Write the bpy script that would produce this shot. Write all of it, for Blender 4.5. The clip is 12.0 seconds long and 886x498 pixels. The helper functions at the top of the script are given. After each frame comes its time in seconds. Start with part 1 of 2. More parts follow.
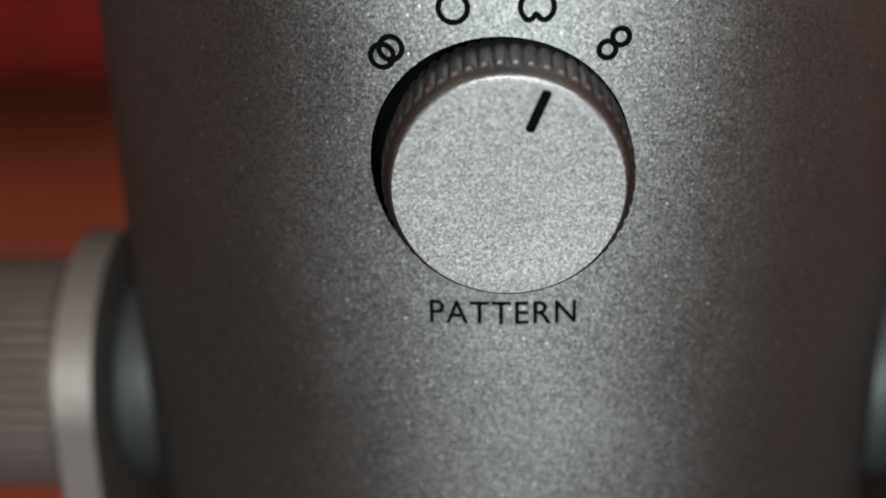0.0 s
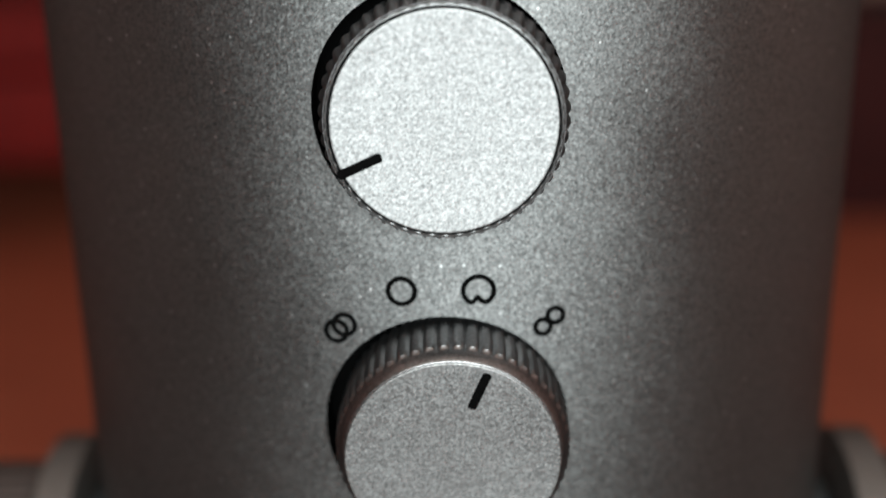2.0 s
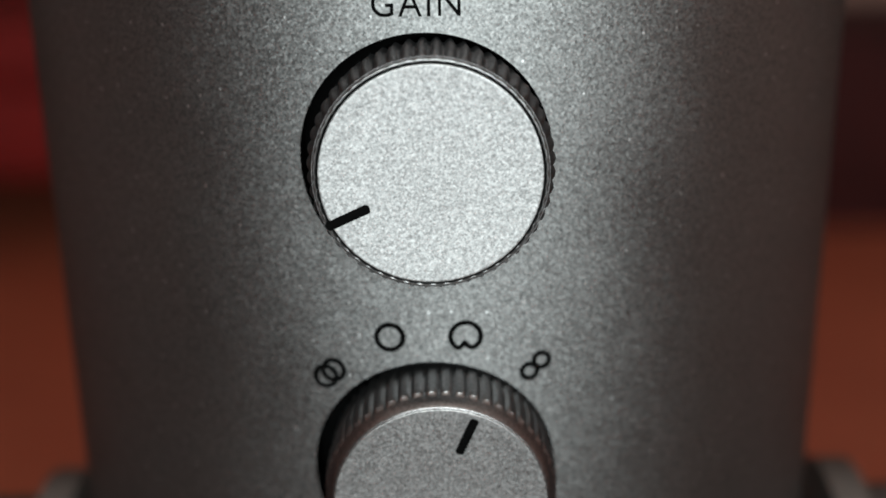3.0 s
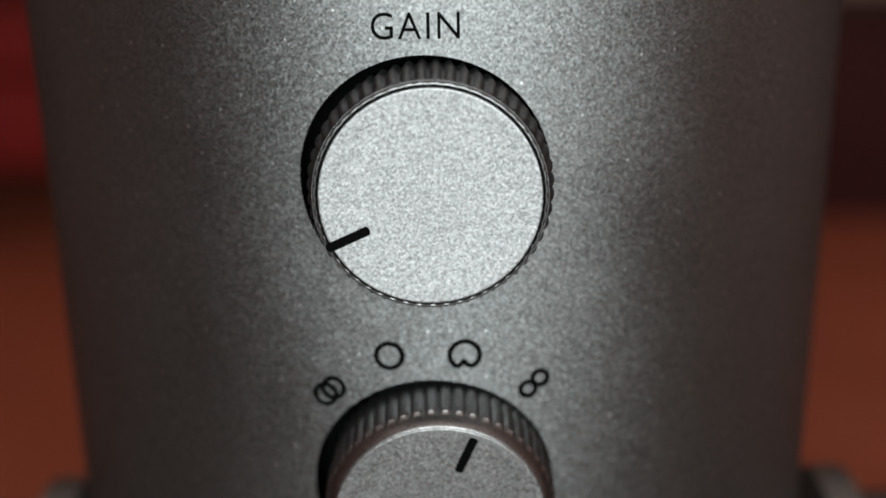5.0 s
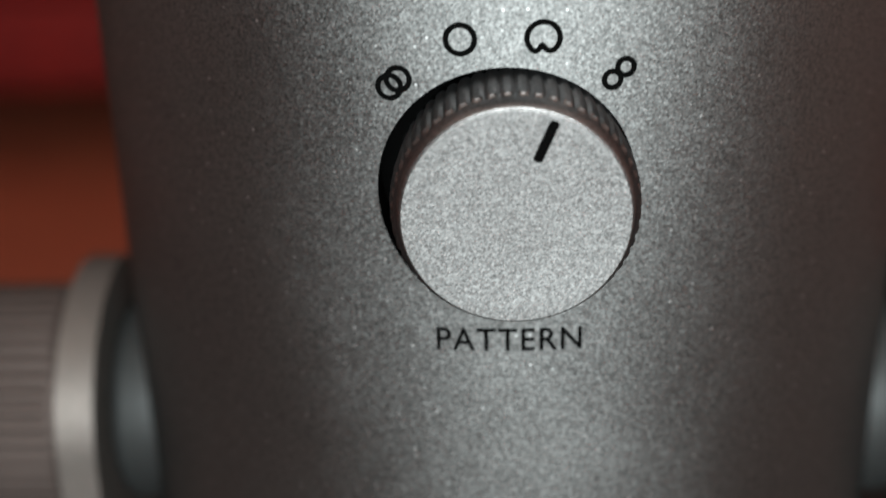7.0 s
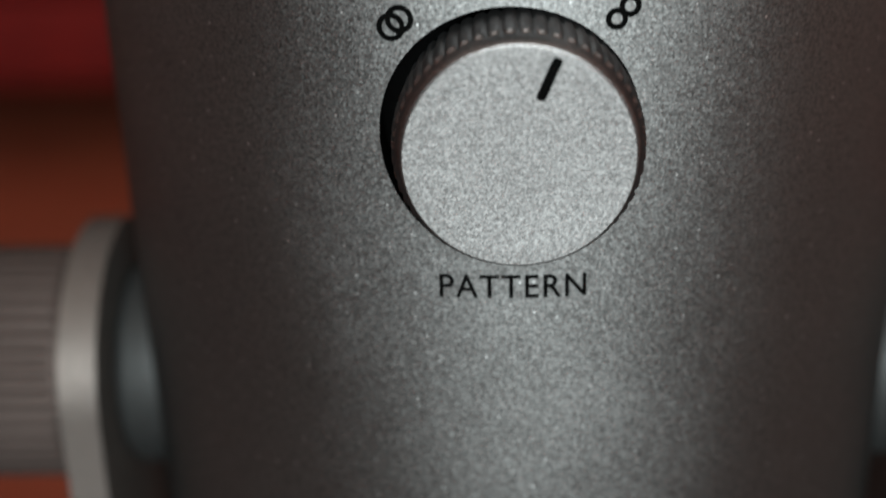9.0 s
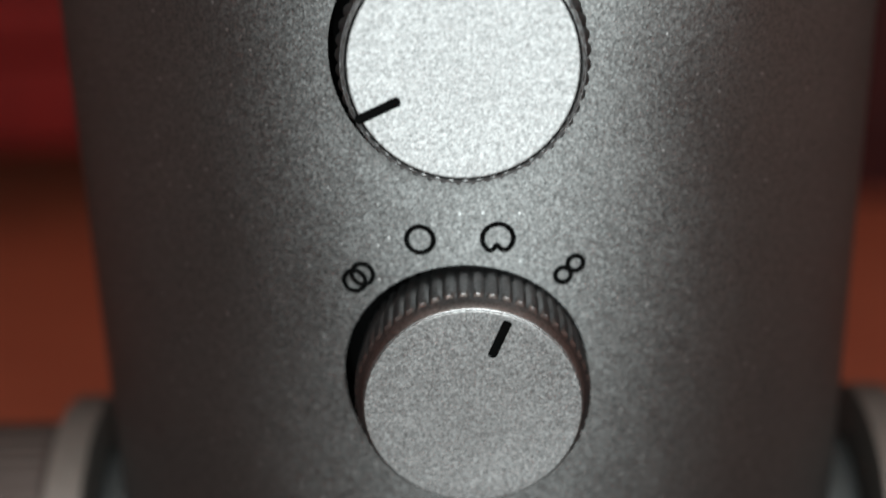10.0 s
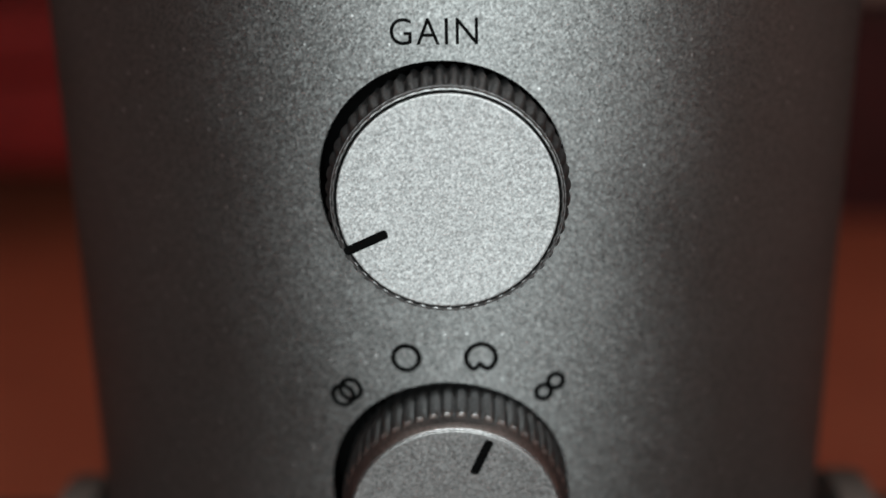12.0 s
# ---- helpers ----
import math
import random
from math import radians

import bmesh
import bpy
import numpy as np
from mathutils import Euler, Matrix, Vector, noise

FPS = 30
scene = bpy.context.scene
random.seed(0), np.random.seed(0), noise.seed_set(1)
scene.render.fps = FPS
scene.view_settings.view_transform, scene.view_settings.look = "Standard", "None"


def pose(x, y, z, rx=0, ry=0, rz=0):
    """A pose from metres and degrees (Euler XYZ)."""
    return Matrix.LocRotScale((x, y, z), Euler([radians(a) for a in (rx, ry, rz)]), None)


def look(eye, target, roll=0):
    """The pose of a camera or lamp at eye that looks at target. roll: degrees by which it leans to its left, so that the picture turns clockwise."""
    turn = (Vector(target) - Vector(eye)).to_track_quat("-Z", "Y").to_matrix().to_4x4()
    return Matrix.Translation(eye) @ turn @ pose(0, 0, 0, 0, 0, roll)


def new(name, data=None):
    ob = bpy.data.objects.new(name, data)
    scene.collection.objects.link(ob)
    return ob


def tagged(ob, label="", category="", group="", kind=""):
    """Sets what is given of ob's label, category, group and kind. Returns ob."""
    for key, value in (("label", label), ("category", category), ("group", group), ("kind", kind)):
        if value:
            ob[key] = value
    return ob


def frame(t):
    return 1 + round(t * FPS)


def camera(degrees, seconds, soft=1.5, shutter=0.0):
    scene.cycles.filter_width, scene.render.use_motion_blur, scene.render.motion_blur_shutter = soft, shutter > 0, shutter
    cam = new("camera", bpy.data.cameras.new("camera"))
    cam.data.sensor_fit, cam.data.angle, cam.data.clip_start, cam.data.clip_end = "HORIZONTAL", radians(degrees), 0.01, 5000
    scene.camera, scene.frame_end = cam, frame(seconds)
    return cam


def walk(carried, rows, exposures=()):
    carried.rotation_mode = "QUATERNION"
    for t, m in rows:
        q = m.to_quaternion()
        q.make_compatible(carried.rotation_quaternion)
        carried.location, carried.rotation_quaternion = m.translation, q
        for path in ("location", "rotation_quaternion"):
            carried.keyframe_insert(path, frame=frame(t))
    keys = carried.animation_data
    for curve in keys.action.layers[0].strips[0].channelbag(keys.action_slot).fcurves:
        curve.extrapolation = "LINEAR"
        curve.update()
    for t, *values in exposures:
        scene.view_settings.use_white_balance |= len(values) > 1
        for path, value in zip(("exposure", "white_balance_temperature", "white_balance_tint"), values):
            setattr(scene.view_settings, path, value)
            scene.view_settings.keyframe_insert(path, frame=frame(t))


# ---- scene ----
MM = 0.001
KNOB_Z = 0.155          # height of the lower knob's axis over the desk top

# ---------------------------------------------------------------- camera
cam = camera(36.2, 12.0, soft=1.75, shutter=0.35)
cam.data.dof.use_dof = True
cam.data.dof.focus_distance = 0.1025
cam.data.dof.aperture_fstop = 14.5
# seconds; millimetres from the lower knob's axis; yaw, pitch and lean in degrees
ROWS = [
    (0.0, -0.81, -138.87, 31.25, 2.542, -21.113, 1.349),
    (0.5, 0.43, -139.14, 34.20, 2.981, -21.024, 1.461),
    (1.0, 0.70, -140.30, 38.54, 2.362, -19.747, 1.369),
    (1.5, 0.48, -141.62, 43.02, 1.318, -18.185, 1.037),
    (2.0, 0.95, -142.41, 48.02, 0.905, -17.623, 0.977),
    (2.5, 1.54, -143.22, 50.95, 0.714, -17.185, 1.097),
    (4.3, -0.06, -142.94, 51.81, -0.052, -17.467, 0.816),
    (4.5, 0.63, -142.92, 53.09, 0.211, -17.558, 0.921),
    (5.0, 0.87, -143.13, 53.78, 0.207, -17.597, 1.050),
    (5.5, 0.38, -142.85, 51.51, 0.376, -17.984, 1.038),
    (6.0, 0.20, -141.98, 45.63, 1.269, -18.627, 1.572),
    (6.5, -1.33, -140.69, 38.76, 1.522, -19.611, 1.452),
    (7.0, -2.96, -139.29, 32.78, 1.582, -20.616, 1.435),
    (7.5, -4.07, -138.64, 28.96, 1.549, -21.278, 1.543),
    (7.7, -4.46, -138.85, 26.38, 1.711, -21.097, 1.223),
    (8.1, -4.30, -138.70, 23.85, 1.850, -21.250, 1.350),
    (8.5, -3.40, -138.90, 24.20, 2.000, -21.190, 1.500),
    (8.9, -2.40, -139.40, 27.30, 2.150, -20.850, 1.650),
    (9.3, -1.51, -140.04, 33.19, 2.257, -20.161, 1.765),
    (9.5, -0.50, -140.87, 37.59, 2.218, -19.657, 2.071),
    (10.0, 0.07, -142.21, 45.21, 1.300, -18.425, 1.444),
    (10.5, 0.75, -143.68, 49.80, 1.015, -17.562, 1.591),
    (11.0, 0.41, -143.66, 53.77, 0.340, -17.467, 1.318),
    (11.5, 0.31, -144.05, 55.24, 0.173, -17.214, 1.219),
    (12.0, 1.12, -143.85, 54.44, 1.097, -17.652, 0.946),
]


def eye_pose(x, y, z, yaw, pitch, lean):
    eye = Vector((x * MM, y * MM, KNOB_Z + z * MM))
    a, b = radians(yaw), radians(pitch)
    way = Vector((-math.sin(a) * math.cos(b), math.cos(a) * math.cos(b), math.sin(b)))
    return look(eye, eye + way, -lean)


# the clip's own slow breathing of brightness: seconds, stops
EXPOSURES = [(0.0, 0.06), (0.5, 0.08), (1.0, 0.20), (1.5, 0.10), (2.0, 0.02), (2.5, -0.18), (4.5, -0.24), (5.5, -0.26), (6.0, -0.04),
             (7.0, 0.10), (7.7, 0.20), (9.3, -0.20), (9.5, -0.20), (10.0, -0.12), (10.5, -0.14), (11.0, -0.24), (11.5, -0.36), (12.0, -0.42)]
walk(cam, [(t, eye_pose(*row)) for t, *row in ROWS], EXPOSURES)

# ---------------------------------------------------------------- light
world = bpy.data.worlds.new("room_air")
scene.world = world
world.use_nodes = True
bg = world.node_tree.nodes["Background"]
bg.inputs["Color"].default_value = (0.50, 0.42, 0.38, 1)
bg.inputs["Strength"].default_value = 0.01

WINDOW = (0.165, -2.0, 0.75)      # centre of the window behind the camera
WINDOW_SIZE = (1.36, 0.90)
lamp_data = bpy.data.lights.new("window_daylight", "AREA")
lamp_data.shape, lamp_data.size, lamp_data.size_y = "RECTANGLE", WINDOW_SIZE[0], WINDOW_SIZE[1]
lamp_data.energy = 102.0
lamp_data.color = (0.885, 0.985, 0.99)
lamp = new("window_daylight", lamp_data)
lamp.matrix_world = look((WINDOW[0], WINDOW[1] - 0.06, WINDOW[2]), (WINDOW[0], WINDOW[1] + 1, WINDOW[2]))


# ---------------------------------------------------------------- materials
def material(name):
    m = bpy.data.materials.new(name)
    m.use_nodes = True
    nt = m.node_tree
    return m, nt, nt.nodes["Principled BSDF"]


def link(nt, a, b):
    nt.links.new(a, b)


def ramp(nt, fac, stops):
    r = nt.nodes.new("ShaderNodeValToRGB")
    els = r.color_ramp.elements
    els[0].position, els[0].color = stops[0][0], (*stops[0][1], 1)
    els[1].position, els[1].color = stops[-1][0], (*stops[-1][1], 1)
    for p, c in stops[1:-1]:
        e = els.new(p)
        e.color = (*c, 1)
    link(nt, fac, r.inputs["Fac"])
    return r.outputs["Color"]


def noise_node(nt, coord, scale, detail=3.0, rough=0.55):
    n = nt.nodes.new("ShaderNodeTexNoise")
    n.inputs["Scale"].default_value, n.inputs["Detail"].default_value = scale, detail
    n.inputs["Roughness"].default_value = rough
    link(nt, coord, n.inputs["Vector"])
    return n.outputs["Fac"]


def mix_color(nt, fac, a, b, mode="MIX"):
    n = nt.nodes.new("ShaderNodeMix")
    n.data_type, n.blend_type = "RGBA", mode
    for sock, v in ((n.inputs["Factor"], fac), (n.inputs["A"], a), (n.inputs["B"], b)):
        if isinstance(v, (int, float)):
            sock.default_value = v
        elif isinstance(v, tuple):
            sock.default_value = (*v, 1)
        else:
            link(nt, v, sock)
    return n.outputs["Result"]


def flake_paint(name, base, metal=0.8, rough=0.42, spread=0.30, flake=9000.0, speck=0.22, dust=0.0, satin=False):
    """Silver metallic lacquer: tiny flakes, each with its own tilt and tone, over slow unevenness."""
    m, nt, p = material(name)
    co = nt.nodes.new("ShaderNodeTexCoord").outputs["Object"]
    vor = nt.nodes.new("ShaderNodeTexVoronoi")
    vor.inputs["Scale"].default_value = flake
    link(nt, co, vor.inputs["Vector"])
    sub = nt.nodes.new("ShaderNodeVectorMath")
    sub.operation = "SUBTRACT"
    link(nt, vor.outputs["Color"], sub.inputs[0])
    sub.inputs[1].default_value = (0.5, 0.5, 0.5)
    scl = nt.nodes.new("ShaderNodeVectorMath")
    scl.operation = "SCALE"
    link(nt, sub.outputs[0], scl.inputs[0])
    scl.inputs["Scale"].default_value = spread
    geo = nt.nodes.new("ShaderNodeNewGeometry")
    add = nt.nodes.new("ShaderNodeVectorMath")
    link(nt, geo.outputs["Normal"], add.inputs[0])
    link(nt, scl.outputs[0], add.inputs[1])
    nrm = nt.nodes.new("ShaderNodeVectorMath")
    nrm.operation = "NORMALIZE"
    link(nt, add.outputs[0], nrm.inputs[0])
    link(nt, nrm.outputs[0], p.inputs["Normal"])
    grain = noise_node(nt, co, 3900.0, 2.5)
    slow = noise_node(nt, co, 60.0, 4.0)
    tone = ramp(nt, grain, [(0.30, tuple(c * (1 - speck) for c in base)), (0.70, tuple(min(1, c * (1 + speck)) for c in base))])
    tone = mix_color(nt, 0.35, tone, ramp(nt, slow, [(0.3, (0.72, 0.72, 0.72)), (0.7, (1.0, 1.0, 1.0))]), "MULTIPLY")
    if dust:
        # sparse coarse flakes that catch the light
        big = nt.nodes.new("ShaderNodeTexVoronoi")
        big.inputs["Scale"].default_value = 1050.0
        link(nt, co, big.inputs["Vector"])
        near = nt.nodes.new("ShaderNodeMapRange")
        link(nt, big.outputs["Distance"], near.inputs["Value"])
        near.inputs["From Min"].default_value, near.inputs["From Max"].default_value = 0.06, 0.16
        near.inputs["To Min"].default_value, near.inputs["To Max"].default_value = 1.0, 0.0
        sep = nt.nodes.new("ShaderNodeSeparateColor")
        link(nt, big.outputs["Color"], sep.inputs[0])
        few = nt.nodes.new("ShaderNodeMath")
        few.operation = "LESS_THAN"
        link(nt, sep.outputs[0], few.inputs[0])
        few.inputs[1].default_value = dust
        both = nt.nodes.new("ShaderNodeMath")
        both.operation = "MULTIPLY"
        link(nt, few.outputs[0], both.inputs[0])
        link(nt, near.outputs["Result"], both.inputs[1])
        tone = mix_color(nt, both.outputs[0], tone, (0.60, 0.61, 0.61))
    link(nt, tone, p.inputs["Base Color"])
    p.inputs["Specular Tint"].default_value = (0.17, 0.15, 0.145, 1)
    p.inputs["Metallic"].default_value = metal
    rr = nt.nodes.new("ShaderNodeMapRange")
    link(nt, slow, rr.inputs["Value"])
    rr.inputs["To Min"].default_value, rr.inputs["To Max"].default_value = rough - 0.05, rough + 0.06
    link(nt, rr.outputs["Result"], p.inputs["Roughness"])
    if satin:
        # a satin sheen that dies off fast away from the light, over a trace of dull pigment
        gloss = nt.nodes.new("ShaderNodeBsdfAnisotropic")
        gloss.distribution = "BECKMANN"
        link(nt, tone, gloss.inputs["Color"])
        link(nt, rr.outputs["Result"], gloss.inputs["Roughness"])
        link(nt, nrm.outputs[0], gloss.inputs["Normal"])
        dull = nt.nodes.new("ShaderNodeBsdfDiffuse")
        link(nt, tone, dull.inputs["Color"])
        both_lobes = nt.nodes.new("ShaderNodeMixShader")
        both_lobes.inputs[0].default_value = 0.06
        link(nt, gloss.outputs[0], both_lobes.inputs[1])
        link(nt, dull.outputs[0], both_lobes.inputs[2])
        link(nt, both_lobes.outputs[0], nt.nodes["Material Output"].inputs["Surface"])
        nt.nodes.remove(p)
    return m


def matte(name, dark, light, scale=40.0, rough=0.6, bump=0.1, metal=0.0, fine=6.0, dist=0.001):
    m, nt, p = material(name)
    co = nt.nodes.new("ShaderNodeTexCoord").outputs["Object"]
    a, b = noise_node(nt, co, scale, 4.0), noise_node(nt, co, scale * fine, 3.0)
    col = ramp(nt, a, [(0.3, dark), (0.7, light)])
    col = mix_color(nt, 0.3, col, ramp(nt, b, [(0.3, dark), (0.7, light)]))
    link(nt, col, p.inputs["Base Color"])
    p.inputs["Roughness"].default_value, p.inputs["Metallic"].default_value = rough, metal
    bp = nt.nodes.new("ShaderNodeBump")
    bp.inputs["Strength"].default_value, bp.inputs["Distance"].default_value = bump, dist
    link(nt, b, bp.inputs["Height"])
    link(nt, bp.outputs["Normal"], p.inputs["Normal"])
    return m


def wood(name, dark, light, stretch, scale, rough=0.4):
    m, nt, p = material(name)
    co = nt.nodes.new("ShaderNodeTexCoord").outputs["Object"]
    mp = nt.nodes.new("ShaderNodeMapping")
    mp.inputs["Scale"].default_value = stretch
    link(nt, co, mp.inputs["Vector"])
    grain = noise_node(nt, mp.outputs["Vector"], scale, 6.0, 0.6)
    big = noise_node(nt, co, 1.3, 2.0)
    col = ramp(nt, grain, [(0.3, dark), (0.68, light)])
    col = mix_color(nt, 0.4, col, ramp(nt, big, [(0.3, (0.6, 0.6, 0.6)), (0.7, (1, 1, 1))]), "MULTIPLY")
    link(nt, col, p.inputs["Base Color"])
    p.inputs["Roughness"].default_value = rough
    bp = nt.nodes.new("ShaderNodeBump")
    bp.inputs["Strength"].default_value, bp.inputs["Distance"].default_value = 0.15, 0.001
    link(nt, grain, bp.inputs["Height"])
    link(nt, bp.outputs["Normal"], p.inputs["Normal"])
    return m


M_BODY = flake_paint("silver_lacquer", (0.190, 0.192, 0.190), rough=0.53, spread=0.13, flake=5600.0, speck=0.38, dust=0.20, satin=True)
M_FACE = flake_paint("satin_silver_face", (0.318, 0.318, 0.317), rough=0.555, spread=0.13, flake=7600.0, speck=0.34, satin=True)
M_GRIP = flake_paint("grey_knurled_plastic", (0.25, 0.247, 0.25), metal=1.0, rough=0.36, spread=0.12)
M_RIM = flake_paint("silver_rim", (0.19, 0.19, 0.19), metal=1.0, rough=0.45, spread=0.12)
# near-black of the ring groove, also painted shade in the knob recesses
M_GROOVE_SHADE = matte("black_groove_and_shade", (0.0006, 0.0006, 0.0006), (0.0014, 0.0014, 0.0014), 900.0, 0.8)
M_INK = matte("black_print", (0.001, 0.001, 0.001), (0.002, 0.002, 0.002), 1500.0, 0.7, 0.05)
M_GROOVE_SHADE.node_tree.nodes["Principled BSDF"].inputs["Specular IOR Level"].default_value = 0.06
M_INK.node_tree.nodes["Principled BSDF"].inputs["Specular IOR Level"].default_value = 0.02
M_STAND = flake_paint("silver_stand_metal", (0.140, 0.122, 0.112), metal=0.7, rough=0.5, spread=0.15)
M_STEEL = flake_paint("dull_screw_metal", (0.070, 0.054, 0.049), metal=0.6, rough=0.6, spread=0.10)
M_BOSS = flake_paint("grey_boss_paint", (0.050, 0.052, 0.052), metal=0.7, rough=0.50, spread=0.10)
M_MESH = matte("dark_grille_metal", (0.10, 0.10, 0.10), (0.22, 0.22, 0.22), 800.0, 0.4, 0.6, metal=0.9)
M_RUBBER = matte("black_rubber", (0.012, 0.012, 0.012), (0.025, 0.025, 0.025), 300.0, 0.8)
M_SOFA = matte("red_sofa_fabric", (0.135, 0.0015, 0.0006), (0.21, 0.0035, 0.0012), 9.0, 0.85, 0.4, fine=60.0)
M_POUF = matte("dark_red_fabric", (0.026, 0.001, 0.001), (0.05, 0.003, 0.002), 9.0, 0.9, 0.4, fine=60.0)
M_LEG = wood("dark_leg_wood", (0.02, 0.010, 0.006), (0.06, 0.03, 0.018), (8, 8, 1), 12.0)
M_FLOOR = wood("red_brown_floor_wood", (0.385, 0.088, 0.047), (0.60, 0.176, 0.095), (1, 10, 1), 5.0, 0.5)
M_DESK = wood("red_brown_desk_wood", (0.060, 0.029, 0.021), (0.10, 0.049, 0.036), (1, 14, 14), 6.0, 0.62)
M_DESK.node_tree.nodes["Principled BSDF"].inputs["Specular IOR Level"].default_value = 0.06
M_WALL = matte("pink_plaster_paint", (0.33, 0.19, 0.155), (0.40, 0.235, 0.19), 3.0, 0.85, 0.2, fine=50.0)
M_CEIL = matte("off_white_ceiling_paint", (0.74, 0.62, 0.55), (0.82, 0.70, 0.62), 3.0, 0.9, 0.2, fine=50.0)


# ---------------------------------------------------------------- building helpers
def finish(bm, name, mat, parent=None, label="", smooth=None):
    me = bpy.data.meshes.new(name)
    bmesh.ops.recalc_face_normals(bm, faces=bm.faces[:])
    bm.to_mesh(me)
    bm.free()
    me.materials.append(mat)
    if smooth is not None:
        me.shade_smooth()
        me.set_sharp_from_angle(angle=radians(smooth))
    ob = new(name, me)
    if parent:
        ob.parent = parent
    if label:
        ob["label"] = label
    return ob


def part(name, bm, mat, parent, label="", smooth=35):
    return finish(bm, name, mat, parent, label, smooth)


def thing(name, at, label, category, group="", kind=""):
    ob = new(name)
    ob.location = at
    ob.empty_display_size = 0.02
    return tagged(ob, label, category, group, kind)


def lathe(bm, profile, seg, m=None, wave=None):
    """A solid of revolution about z from (radius, height) rows; radius 0 closes it."""
    rings = []
    for r, h in profile:
        if r <= 0:
            rings.append([bm.verts.new((0, 0, h))])
        else:
            ring = []
            for i in range(seg):
                a = 2 * math.pi * i / seg
                rr = r + (wave(a, h) if wave else 0)
                ring.append(bm.verts.new((rr * math.cos(a), rr * math.sin(a), h)))
            rings.append(ring)
    for a, b in zip(rings, rings[1:]):
        for i in range(seg):
            j = (i + 1) % seg
            if len(a) == 1:
                bm.faces.new((a[0], b[i], b[j]))
            elif len(b) == 1:
                bm.faces.new((a[i], a[j], b[0]))
            else:
                bm.faces.new((a[i], a[j], b[j], b[i]))
    if m is not None:
        bmesh.ops.transform(bm, matrix=m, verts=bm.verts[:])
    return bm


def block(bm, lo, hi, bevel=0.0, seg=2):
    """A box from corner to corner with its edges rounded."""
    made = bmesh.ops.create_cube(bm, size=1)["verts"]
    lo, hi = Vector(lo), Vector(hi)
    for v in made:
        v.co = Vector((lo[i] + (v.co[i] + 0.5) * (hi[i] - lo[i]) for i in range(3)))
    if bevel:
        edges = list({e for v in made for e in v.link_edges})
        bmesh.ops.bevel(bm, geom=edges, offset=bevel, segments=seg, profile=0.5, affect="EDGES")
    return bm


def box_part(name, lo, hi, mat, parent, bevel=0.004, label="", seg=2):
    return part(name, block(bmesh.new(), lo, hi, bevel, seg), mat, parent, label)


# ---------------------------------------------------------------- the room
FLOOR_Z, CEIL_Z = -0.75, 1.75
X0, X1, Y0, Y1 = -3.6, 2.4, -2.0, 3.9


def slab(name, lo, hi, mat, label, category):
    return tagged(finish(block(bmesh.new(), lo, hi), name, mat), label, category, kind="structure")


slab("floor", (X0 - 0.15, Y0 - 0.15, FLOOR_Z - 0.1), (X1 + 0.15, Y1 + 0.15, FLOOR_Z), M_FLOOR, "reddish-brown wooden floor, out of focus", "floor")
slab("ceiling", (X0 - 0.15, Y0 - 0.15, CEIL_Z), (X1 + 0.15, Y1 + 0.15, CEIL_Z + 0.1), M_CEIL, "plain off-white painted ceiling", "ceiling")
slab("wall_north", (X0 - 0.15, Y1, FLOOR_Z), (X1 + 0.15, Y1 + 0.15, CEIL_Z), M_WALL, "dusky pink painted wall behind the sofa", "wall")
slab("wall_west", (X0 - 0.15, Y0, FLOOR_Z), (X0, Y1, CEIL_Z), M_WALL, "dusky pink painted side wall", "wall")
slab("wall_east", (X1, Y0, FLOOR_Z), (X1 + 0.15, Y1, CEIL_Z), M_WALL, "dusky pink painted side wall", "wall")
# south wall with the window opening through it
wx0, wx1 = WINDOW[0] - WINDOW_SIZE[0] / 2, WINDOW[0] + WINDOW_SIZE[0] / 2
wz0, wz1 = WINDOW[2] - WINDOW_SIZE[1] / 2, WINDOW[2] + WINDOW_SIZE[1] / 2
bm = bmesh.new()
for lo, hi in (((X0 - 0.15, Y0 - 0.15, FLOOR_Z), (wx0, Y0, CEIL_Z)), ((wx1, Y0 - 0.15, FLOOR_Z), (X1 + 0.15, Y0, CEIL_Z)),
               ((wx0, Y0 - 0.15, FLOOR_Z), (wx1, Y0, wz0)), ((wx0, Y0 - 0.15, wz1), (wx1, Y0, CEIL_Z))):
    block(bm, lo, hi)
tagged(finish(bm, "wall_south", M_WALL), "dusky pink painted wall with a window", "wall", kind="structure")

# ---------------------------------------------------------------- red sofa behind, on the floor
SOFA_Y, SOFA_X0, SOFA_X1 = 2.86, -1.90, 0.30
sofa = thing("sofa", (0, SOFA_Y, FLOOR_Z), "red fabric sofa on dark wooden legs standing on the floor", "sofa")
box_part("seat_base", (SOFA_X0, 0, 0.21), (SOFA_X1, 0.85, 0.42), M_SOFA, sofa, 0.02)
half = (SOFA_X0 + SOFA_X1) / 2
box_part("seat_cushion", (SOFA_X0 + 0.17, -0.02, 0.425), (half - 0.004, 0.66, 0.57), M_SOFA, sofa, 0.04, seg=4)
box_part("seat_cushion", (half + 0.004, -0.02, 0.425), (SOFA_X1 - 0.17, 0.66, 0.57), M_SOFA, sofa, 0.04, seg=4)
box_part("backrest", (SOFA_X0 + 0.17, 0.665, 0.425), (SOFA_X1 - 0.17, 0.85, 0.92), M_SOFA, sofa, 0.05, seg=4)
box_part("armrest", (SOFA_X0, 0.0, 0.425), (SOFA_X0 + 0.165, 0.85, 0.66), M_SOFA, sofa, 0.05, seg=4)
box_part("armrest", (SOFA_X1 - 0.165, 0.0, 0.425), (SOFA_X1, 0.85, 0.66), M_SOFA, sofa, 0.05, seg=4)
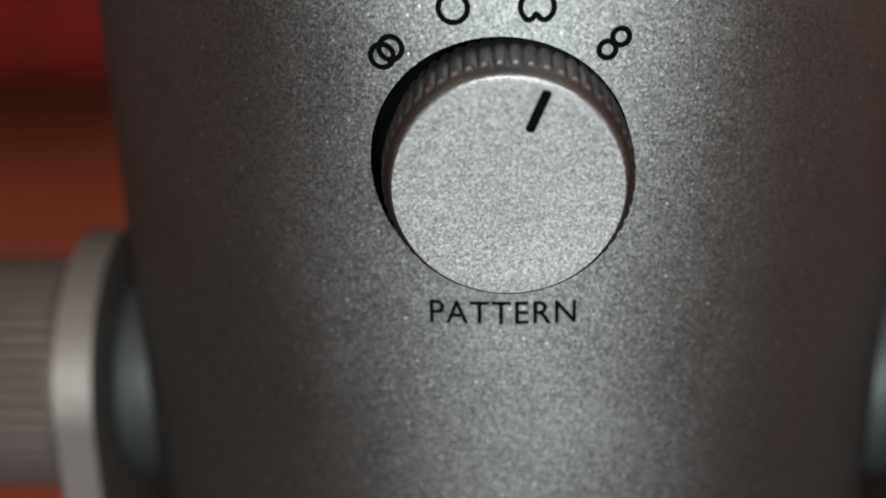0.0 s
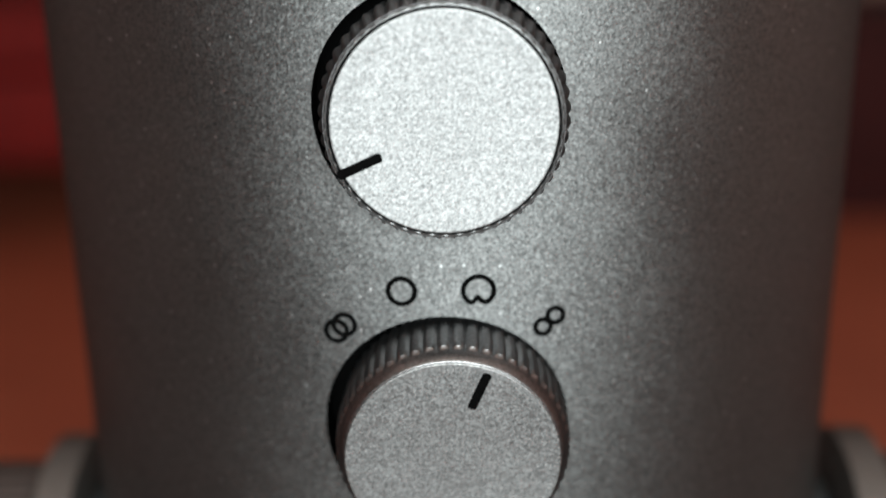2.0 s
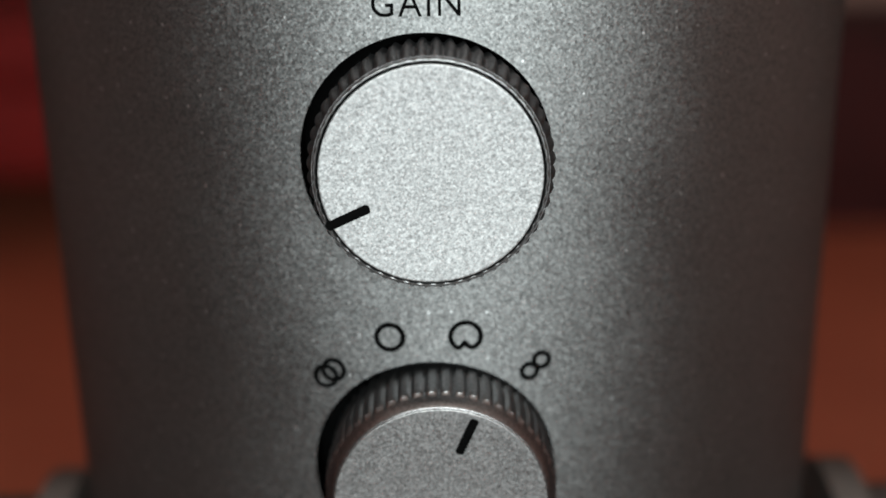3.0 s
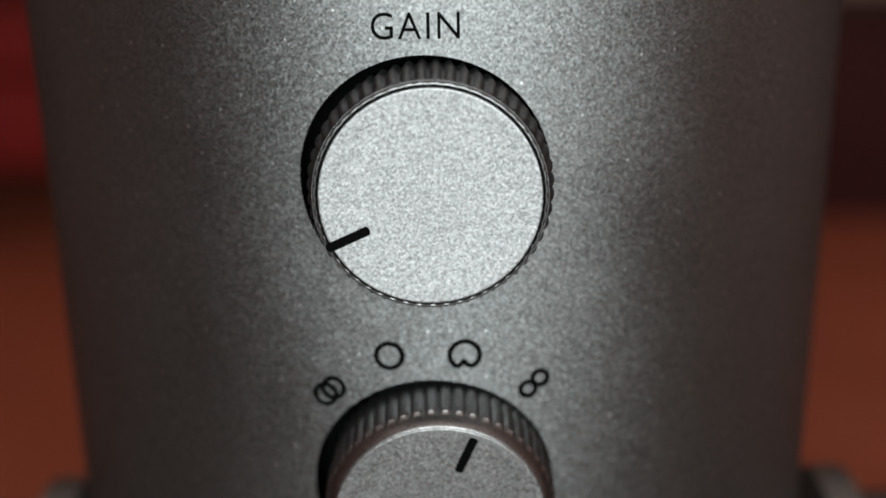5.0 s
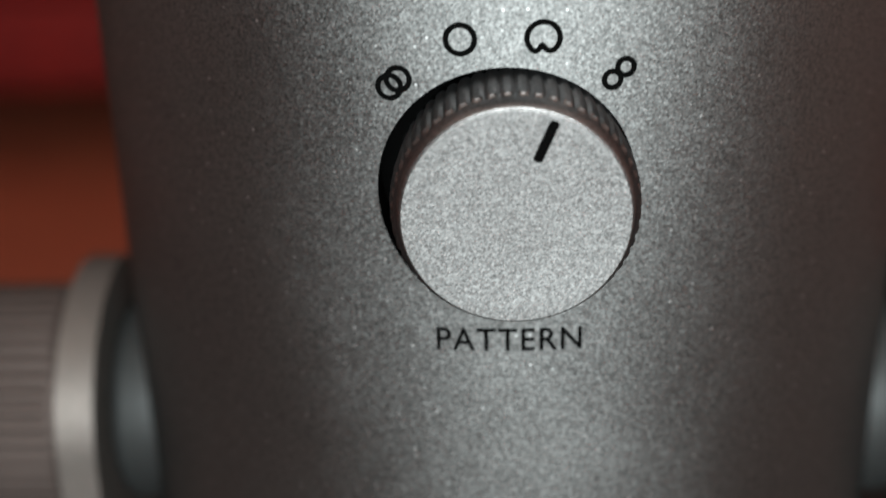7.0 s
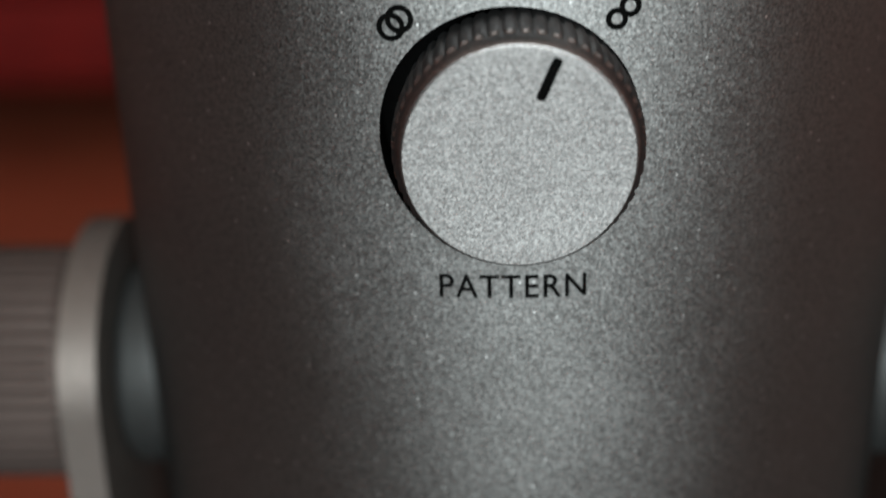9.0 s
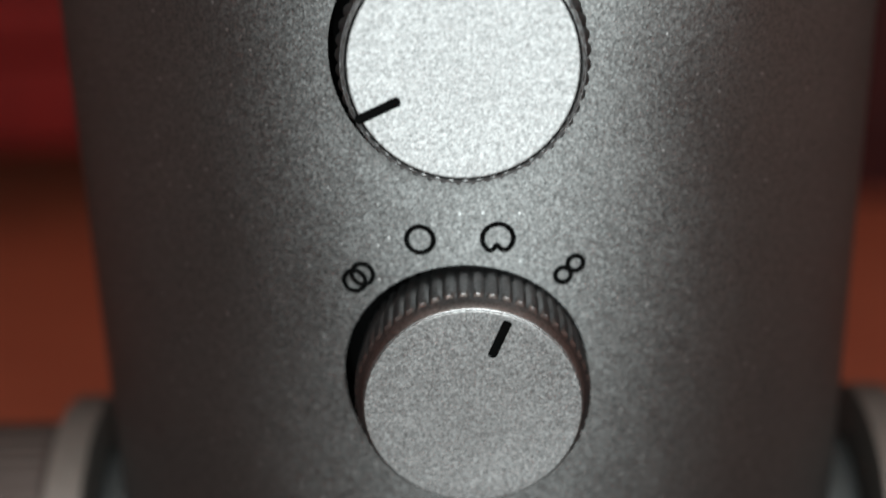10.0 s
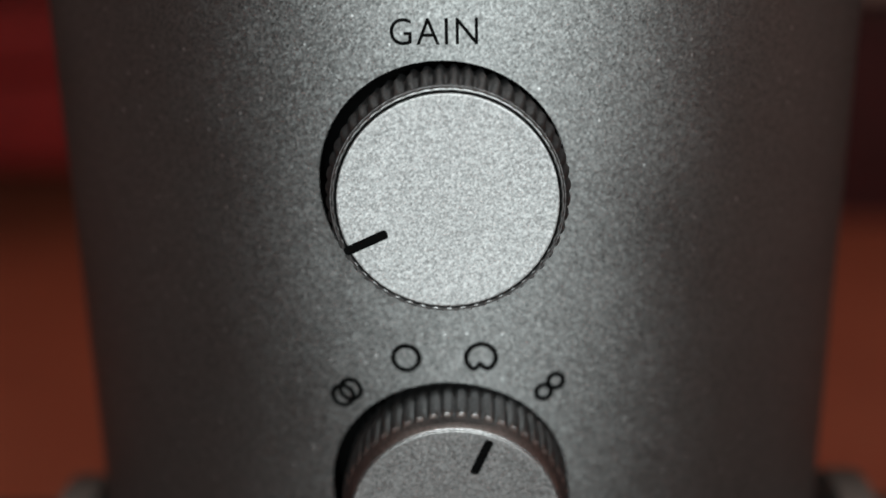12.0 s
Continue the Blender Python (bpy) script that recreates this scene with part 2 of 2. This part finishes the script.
for x in (SOFA_X0 + 0.08, SOFA_X1 - 0.08):
    for y in (0.08, 0.77):
        part("leg", lathe(bmesh.new(), [(0, 0), (0.018, 0), (0.028, 0.21), (0, 0.21)], 20, Matrix.Translation((x, y, 0))), M_LEG, sofa)

# ---------------------------------------------------------------- dark red pouf beside the sofa
pouf = thing("pouf", (0.86, 3.22, FLOOR_Z), "dark red upholstered pouf standing on the wooden floor", "pouf")
box_part("seat", (-0.50, -0.18, 0.10), (0.75, 0.5, 0.48), M_POUF, pouf, 0.04, seg=4)
box_part("plinth", (-0.48, -0.16, 0.0), (0.73, 0.48, 0.10), M_POUF, pouf, 0.01)

# ---------------------------------------------------------------- desk under the microphone
desk = thing("desk", (0, 0, FLOOR_Z), "matt reddish-brown wooden desk carrying the microphone", "desk")
box_part("desktop", (-0.60, -0.50, 0.722), (0.60, 0.095, 0.75), M_DESK, desk, 0.003)
for x in (-0.55, 0.55):
    for y in (-0.45, 0.05):
        box_part("leg", (x - 0.022, y - 0.022, 0), (x + 0.022, y + 0.022, 0.722), M_DESK, desk, 0.003)

# ---------------------------------------------------------------- microphone
AXIS_Y = 0.0006          # the body's axis lies a little behind the plan's origin
mic = thing("microphone", (0, AXIS_Y, KNOB_Z), "silver-grey metallic desktop microphone with two round knobs", "microphone")
R_MID, TAPER = 40.45, 0.0195      # millimetres at the lower knob; radius gained per millimetre of height
GAIN_Z = 26.93
PIVOT_Z = -37.4


def body_radius(z):
    return R_MID + TAPER * z


def knob_frame(x, z, tilt):
    """Pose of a knob: its own z points out of the body towards the viewer, its y up."""
    r = body_radius(z)
    n = Vector((0, -math.cos(tilt), -math.sin(tilt)))
    v = Vector((0, -math.sin(tilt), math.cos(tilt)))
    u = Vector((1, 0, 0))
    m = Matrix((u, v, n)).transposed().to_4x4()
    m.translation = Vector((x, -math.sqrt(r * r - x * x), z)) * MM
    return m


PATTERN = knob_frame(-0.10, -0.02, 0.100)
GAIN = knob_frame(-0.35, GAIN_Z, 0.034)
SCALE = Matrix.Diagonal((MM, MM, MM, 1))


def build_body():
    prof = [(0, -86.0), (16, -86.0), (26, -84.8), (32.5, -82.0), (36.0, -77.5), (body_radius(-72) - 0.4, -72.0)]
    prof += [(body_radius(z), z) for z in np.arange(-70, 61, 1.0)]
    prof += [(body_radius(60) - 0.1, 61.2), (body_radius(60) - 0.6, 61.8), (0, 61.8)]
    ob = part("body", lathe(bmesh.new(), prof, 320, SCALE), M_BODY, mic, "tapered silver lacquered metal body", None)
    # recesses in which the knobs turn, blackened and shifted left for the knobs' shadow
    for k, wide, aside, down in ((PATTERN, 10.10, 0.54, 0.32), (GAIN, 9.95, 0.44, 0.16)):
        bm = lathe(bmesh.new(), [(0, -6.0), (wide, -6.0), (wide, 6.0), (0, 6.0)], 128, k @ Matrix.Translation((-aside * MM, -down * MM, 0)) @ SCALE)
        cutter = finish(bm, "cutter", M_GROOVE_SHADE)
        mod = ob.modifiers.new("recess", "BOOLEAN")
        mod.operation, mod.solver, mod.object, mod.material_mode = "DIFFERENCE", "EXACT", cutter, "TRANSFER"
        cutter.parent = mic
        bpy.context.view_layer.update()
        done = bpy.data.meshes.new_from_object(ob.evaluated_get(bpy.context.evaluated_depsgraph_get()))
        ob.modifiers.clear()
        old, ob.data = ob.data, done
        done.name = "body"
        bpy.data.objects.remove(cutter)
    ob.data.shade_smooth()
    ob.data.set_sharp_from_angle(angle=radians(32))
    return ob


build_body()
# perforated dome on top
dome = [(body_radius(60) - 0.8, 61.8), (body_radius(60) - 0.6, 63.0)]
dome += [(40.5 * math.cos(a), 80 + 40.5 * math.sin(a)) for a in np.linspace(0, math.pi / 2 - 0.02, 16)] + [(0, 120.5)]
part("grille", lathe(bmesh.new(), [(0, 61.8)] + dome, 96, SCALE), M_MESH, mic, "domed dark metal mesh grille")


FACE_CURVE = 215.0        # radius of the shallow hollow of the knob faces


def face_height(r):
    return 5.06 - (8.36 ** 2 - r * r) / (2 * FACE_CURVE)


DISH = [(r, face_height(r)) for r in (8.25, 7.4, 6.5, 5.5, 4.5, 3.5, 2.5, 1.5, 0.7)] + [(0, face_height(0))]


def knob(name, pose_m, label, groove):
    hub = new(name)
    hub.parent = mic
    hub.matrix_local = pose_m
    hub.empty_display_size = 0.01
    hub["label"] = label
    ribs, seg = 52, 52 * 10

    def wave(a, h):
        """Pleats: wide round ridges on the selector, narrower ones with open gaps on the other."""
        if h > (4.15 if groove else 3.55):
            return 0.0
        c = 0.5 + 0.5 * math.cos(a * ribs)
        return 0.14 - (0.42 * c ** 1.3 if groove else 0.22 * c ** 3.5)

    def scallop(a, h):
        return -0.05 * max(0.0, math.cos(a * ribs)) if 4.61 < h < 4.89 else 0.0
    if groove:
        prof = [(0, -2.6), (8.9, -2.6), (9.16, 0.1), (9.33, 1.2), (9.37, 2.0), (9.32, 2.8), (9.20, 3.5), (9.04, 4.1), (8.98, 4.4), (8.93, 4.6), (0, 4.6)]
        top = [(0, 4.3), (8.43, 4.3), (8.43, 5.00), (8.41, 5.04), (8.36, 5.06)] + DISH
    else:
        prof = [(0, -2.6), (9.06, -2.6), (9.26, 0.1), (9.37, 1.2), (9.38, 2.0), (9.33, 2.8), (9.25, 3.5), (9.20, 3.62), (9.12, 4.0), (9.00, 4.35), (8.84, 4.68), (8.72, 4.84), (8.66, 4.88), (0, 4.88)]
        top = [(0, 4.3), (8.64, 4.3), (8.64, 4.92), (8.61, 5.01), (8.54, 5.06)] + DISH
    part("grip", lathe(bmesh.new(), prof, seg, SCALE, wave), M_GRIP, hub, "grey ribbed grip ring", 50)
    # neck in near-black, so the gap under the grip has its shade painted in
    part("collar", lathe(bmesh.new(), [(0, -5.9), (8.5, -5.9), (8.5, -2.55), (0, -2.55)], 96, SCALE), M_GROOVE_SHADE, hub, "black collar under the grip, painted as dark as the shaded gap")
    part("face", lathe(bmesh.new(), top, 160, SCALE), M_FACE, hub, "flat satin silver knob face")
    if groove:
        part("groove", lathe(bmesh.new(), [(8.44, 4.602), (8.44, 4.68), (8.63, 4.68), (8.63, 4.602), (8.44, 4.602)], 160, SCALE), M_GROOVE_SHADE, hub, "thin black ring groove")
        part("rim", lathe(bmesh.new(), [(8.64, 4.602), (8.64, 4.86), (8.68, 4.90), (8.78, 4.88), (8.84, 4.78), (8.88, 4.602), (8.64, 4.602)], seg, SCALE, scallop), M_RIM, hub, "bright scalloped silver rim")
    return hub


def bar(hub, a, b, width):
    """A printed pointer line on a knob's face, with rounded ends."""
    a, b = Vector((*a, 0)), Vector((*b, 0))
    d = (b - a).normalized()
    s = Vector((-d.y, d.x, 0)) * width / 2
    pts = [a + s, b + s]
    pts += [b + s * math.cos(t) + d * math.sin(t) * width * 0.32 for t in np.linspace(0.3, math.pi - 0.3, 6)]
    pts += [b - s, a - s]
    pts += [a - s * math.cos(t) - d * math.sin(t) * width * 0.32 for t in np.linspace(0.3, math.pi - 0.3, 6)]
    bm = bmesh.new()
    low = [bm.verts.new((p.x, p.y, face_height(p.length) - 0.02)) for p in pts]
    top = [bm.verts.new((p.x, p.y, face_height(p.length) + 0.02)) for p in pts]
    bm.faces.new(top)
    for i in range(len(pts)):
        j = (i + 1) % len(pts)
        bm.faces.new((low[i], low[j], top[j], top[i]))
    bmesh.ops.transform(bm, matrix=SCALE, verts=bm.verts[:])
    return part("pointer", bm, M_INK, hub, "black pointer line", None)


pattern_knob = knob("pattern_knob", PATTERN, "round silver selector knob with ribbed side", False)
bar(pattern_knob, (2.75, 7.50), (1.58, 4.72), 0.74)
gain_knob = knob("gain_knob", GAIN, "round silver gain knob with ribbed side", True)
bar(gain_knob, (-7.75, -3.78), (-4.85, -2.50), 0.74)


# ------------------------------------------------ printing on the body
def on_body(x, z, lift=0.0):
    r = body_radius(z) + lift
    return Vector((x, -math.sqrt(r * r - x * x), z)) * MM


def stroke(bm, pts, width, closed=True):
    """A printed line of constant width laid on the curved body."""
    n = len(pts)
    rows = []
    for i, p in enumerate(pts):
        a = pts[(i - 1) % n] if closed or i > 0 else p
        b = pts[(i + 1) % n] if closed or i < n - 1 else p
        t = Vector((b[0] - a[0], b[1] - a[1])).normalized()
        s = Vector((-t.y, t.x)) * width / 2
        q, w = (p[0] + s.x, p[1] + s.y), (p[0] - s.x, p[1] - s.y)
        rows.append([bm.verts.new(on_body(*c, lift)) for c, lift in ((q, -0.02), (q, 0.03), (w, 0.03), (w, -0.02))])
    for i in range(n if closed else n - 1):
        a, b = rows[i], rows[(i + 1) % n]
        for k in range(3):
            bm.faces.new((a[k], a[k + 1], b[k + 1], b[k]))


def ring(cx, cz, r, n=40):
    return [(cx + r * math.cos(a), cz + r * math.sin(a)) for a in np.linspace(0, 2 * math.pi, n, endpoint=False)]


INK_W = 0.42
bm = bmesh.new()
stroke(bm, ring(-9.50, 8.22, 0.88), INK_W)
stroke(bm, ring(-8.84, 8.82, 0.88), INK_W)
part("stereo_symbol", bm, M_INK, mic, "two overlapping black printed rings", None)
bm = bmesh.new()
stroke(bm, ring(-4.07, 11.93, 1.08), INK_W)
part("omni_symbol", bm, M_INK, mic, "black printed ring", None)
bm = bmesh.new()
pts = []
for a in np.linspace(0, 2 * math.pi, 64, endpoint=False):
    rad = 1.23 - 0.70 * max(0.0, math.cos(a)) ** 18
    pts.append((2.12 + rad * math.sin(a) - 0.10 * max(0.0, math.cos(a)) ** 6, 11.97 - rad * math.cos(a) * 0.97))
stroke(bm, pts, INK_W)
part("cardioid_symbol", bm, M_INK, mic, "black printed heart-shaped outline", None)
bm = bmesh.new()
stroke(bm, ring(7.34, 8.57, 0.63), INK_W)
stroke(bm, ring(8.34, 9.48, 0.63), INK_W)
part("figure_eight_symbol", bm, M_INK, mic, "two touching black printed rings", None)


def letters(word, x0, x1, z0, z1, weight):
    """Each letter of a word printed on the body, a part of its own."""
    cu = bpy.data.curves.new("letters", "FONT")
    cu.body, cu.size, cu.resolution_u = word, 1.0, 6
    cu.space_character = 1.12
    cu.offset = weight
    temp = new("letters", cu)
    bpy.context.view_layer.update()
    me = bpy.data.meshes.new_from_object(temp.evaluated_get(bpy.context.evaluated_depsgraph_get()))
    bpy.data.objects.remove(temp)
    bm = bmesh.new()
    bm.from_mesh(me)
    bpy.data.meshes.remove(me)
    xs, ys = [v.co.x for v in bm.verts], [v.co.y for v in bm.verts]
    ax, bx, ay, by = min(xs), max(xs), min(ys), max(ys)
    bmesh.ops.triangulate(bm, faces=bm.faces[:])
    for v in bm.verts:
        v.co = Vector((x0 + (v.co.x - ax) / (bx - ax) * (x1 - x0), z0 + (v.co.y - ay) / (by - ay) * (z1 - z0), 0))
    solid = bmesh.ops.extrude_face_region(bm, geom=bm.faces[:])["geom"]
    lifted = {v for v in solid if isinstance(v, bmesh.types.BMVert)}
    for v in bm.verts:
        v.co = on_body(v.co.x, v.co.y, 0.03 if v in lifted else -0.02)
    # split into the single letters
    seen, groups = set(), []
    for f in bm.faces:
        if f in seen:
            continue
        heap, got = [f], []
        seen.add(f)
        while heap:
            g = heap.pop()
            got.append(g)
            for e in g.edges:
                for o in e.link_faces:
                    if o not in seen:
                        seen.add(o)
                        heap.append(o)
        groups.append(got)
    for got in groups:
        one, made = bmesh.new(), {}
        for f in got:
            for v in f.verts:
                if v not in made:
                    made[v] = one.verts.new(v.co)
            one.faces.new([made[v] for v in f.verts])
        part("letter", one, M_INK, mic, "black printed letter", None)
    bm.free()


letters("PATTERN", -6.42, 5.30, -13.62, -11.62, 0.012)
letters("GAIN", -4.66, 2.08, 37.92, 39.98, -0.002)

# round bosses on the flanks, where the stand holds the body
SIDE = {s: Matrix.Translation((0, 0, PIVOT_Z * MM)) @ pose(0, 0, 0, 0, 90 * s, 0) for s in (-1, 1)}
for s in (-1, 1):
    prof = [(0, 36.0), (11.6, 36.0), (11.6, 41.4), (11.3, 42.2), (10.6, 42.8), (8.5, 43.0), (0, 43.0)]
    part("pivot_boss", lathe(bmesh.new(), prof, 64, SIDE[s] @ SCALE), M_BOSS, mic, "round metal pivot boss")

# ---------------------------------------------------------------- stand
stand = thing("microphone_stand", (0, AXIS_Y, 0), "silver metal yoke stand with round base and thumbscrews", "microphone stand")
PZ = KNOB_Z / MM + PIVOT_Z
ARM_R = 16.4
ARM_IN, ARM_OUT = {-1: 43.1, 1: 44.0}, {-1: 47.1, 1: 48.0}


def arm(s):
    """A flat upright with a rounded top."""
    out = [(-ARM_R, 9.0)] + [(-ARM_R * math.cos(a), PZ + ARM_R * math.sin(a)) for a in np.linspace(0, math.pi, 48)] + [(ARM_R, 9.0)]
    bm = bmesh.new()
    a = [bm.verts.new((s * ARM_IN[s], y, z)) for y, z in out]
    b = [bm.verts.new((s * ARM_OUT[s], y, z)) for y, z in out]
    bm.faces.new(a)
    bm.faces.new(b)
    for i in range(len(out)):
        j = (i + 1) % len(out)
        bm.faces.new((a[i], a[j], b[j], b[i]))
    rim = [e for e in bm.edges if len({round(v.co.x, 3) for v in e.verts}) == 1]
    bmesh.ops.bevel(bm, geom=rim, offset=0.9, segments=3, profile=0.5, affect="EDGES")
    bmesh.ops.transform(bm, matrix=SCALE, verts=bm.verts[:])
    return part("arm", bm, M_STAND, stand, "flat silver arm with rounded top")


for s in (-1, 1):
    arm(s)
    turn = pose((ARM_OUT[s] - 46.4) * s * MM, 0, PZ * MM, 0, 90 * s, 0)
    screw = new("thumbscrew")
    screw.parent = stand
    screw["label"] = "ribbed metal thumbscrew"

    def flute(a, h):
        return 0.26 * math.cos(a * 46) if 48.6 < h < 61 else 0.0
    part("grip", lathe(bmesh.new(), [(0, 47.6), (12.5, 47.6), (12.9, 48.3), (12.9, 48.8), (12.9, 60.5), (12.5, 61.5), (11.5, 62.2), (0, 62.2)], 320, turn @ SCALE, flute), M_STEEL, screw, "fluted metal grip", 50)
    part("washer", lathe(bmesh.new(), [(0, 46.4), (9.0, 46.4), (9.0, 47.6), (0, 47.6)], 48, turn @ SCALE), M_RUBBER, screw, "black washer")
    part("shank", lathe(bmesh.new(), [(0, 41.6), (4.0, 41.6), (4.0, 42.7), (0, 42.7)], 32, turn @ SCALE), M_STEEL, screw)
part("base", lathe(bmesh.new(), [(0, 2), (58, 2), (60, 3.2), (60.5, 5.5), (59, 8.0), (54, 9.5), (0, 10.5)], 128, SCALE), M_STAND, stand, "heavy round silver base")
part("foot_pad", lathe(bmesh.new(), [(0, 0), (55, 0), (55.5, 2), (0, 2)], 96, SCALE), M_RUBBER, stand, "black rubber pad under the base")
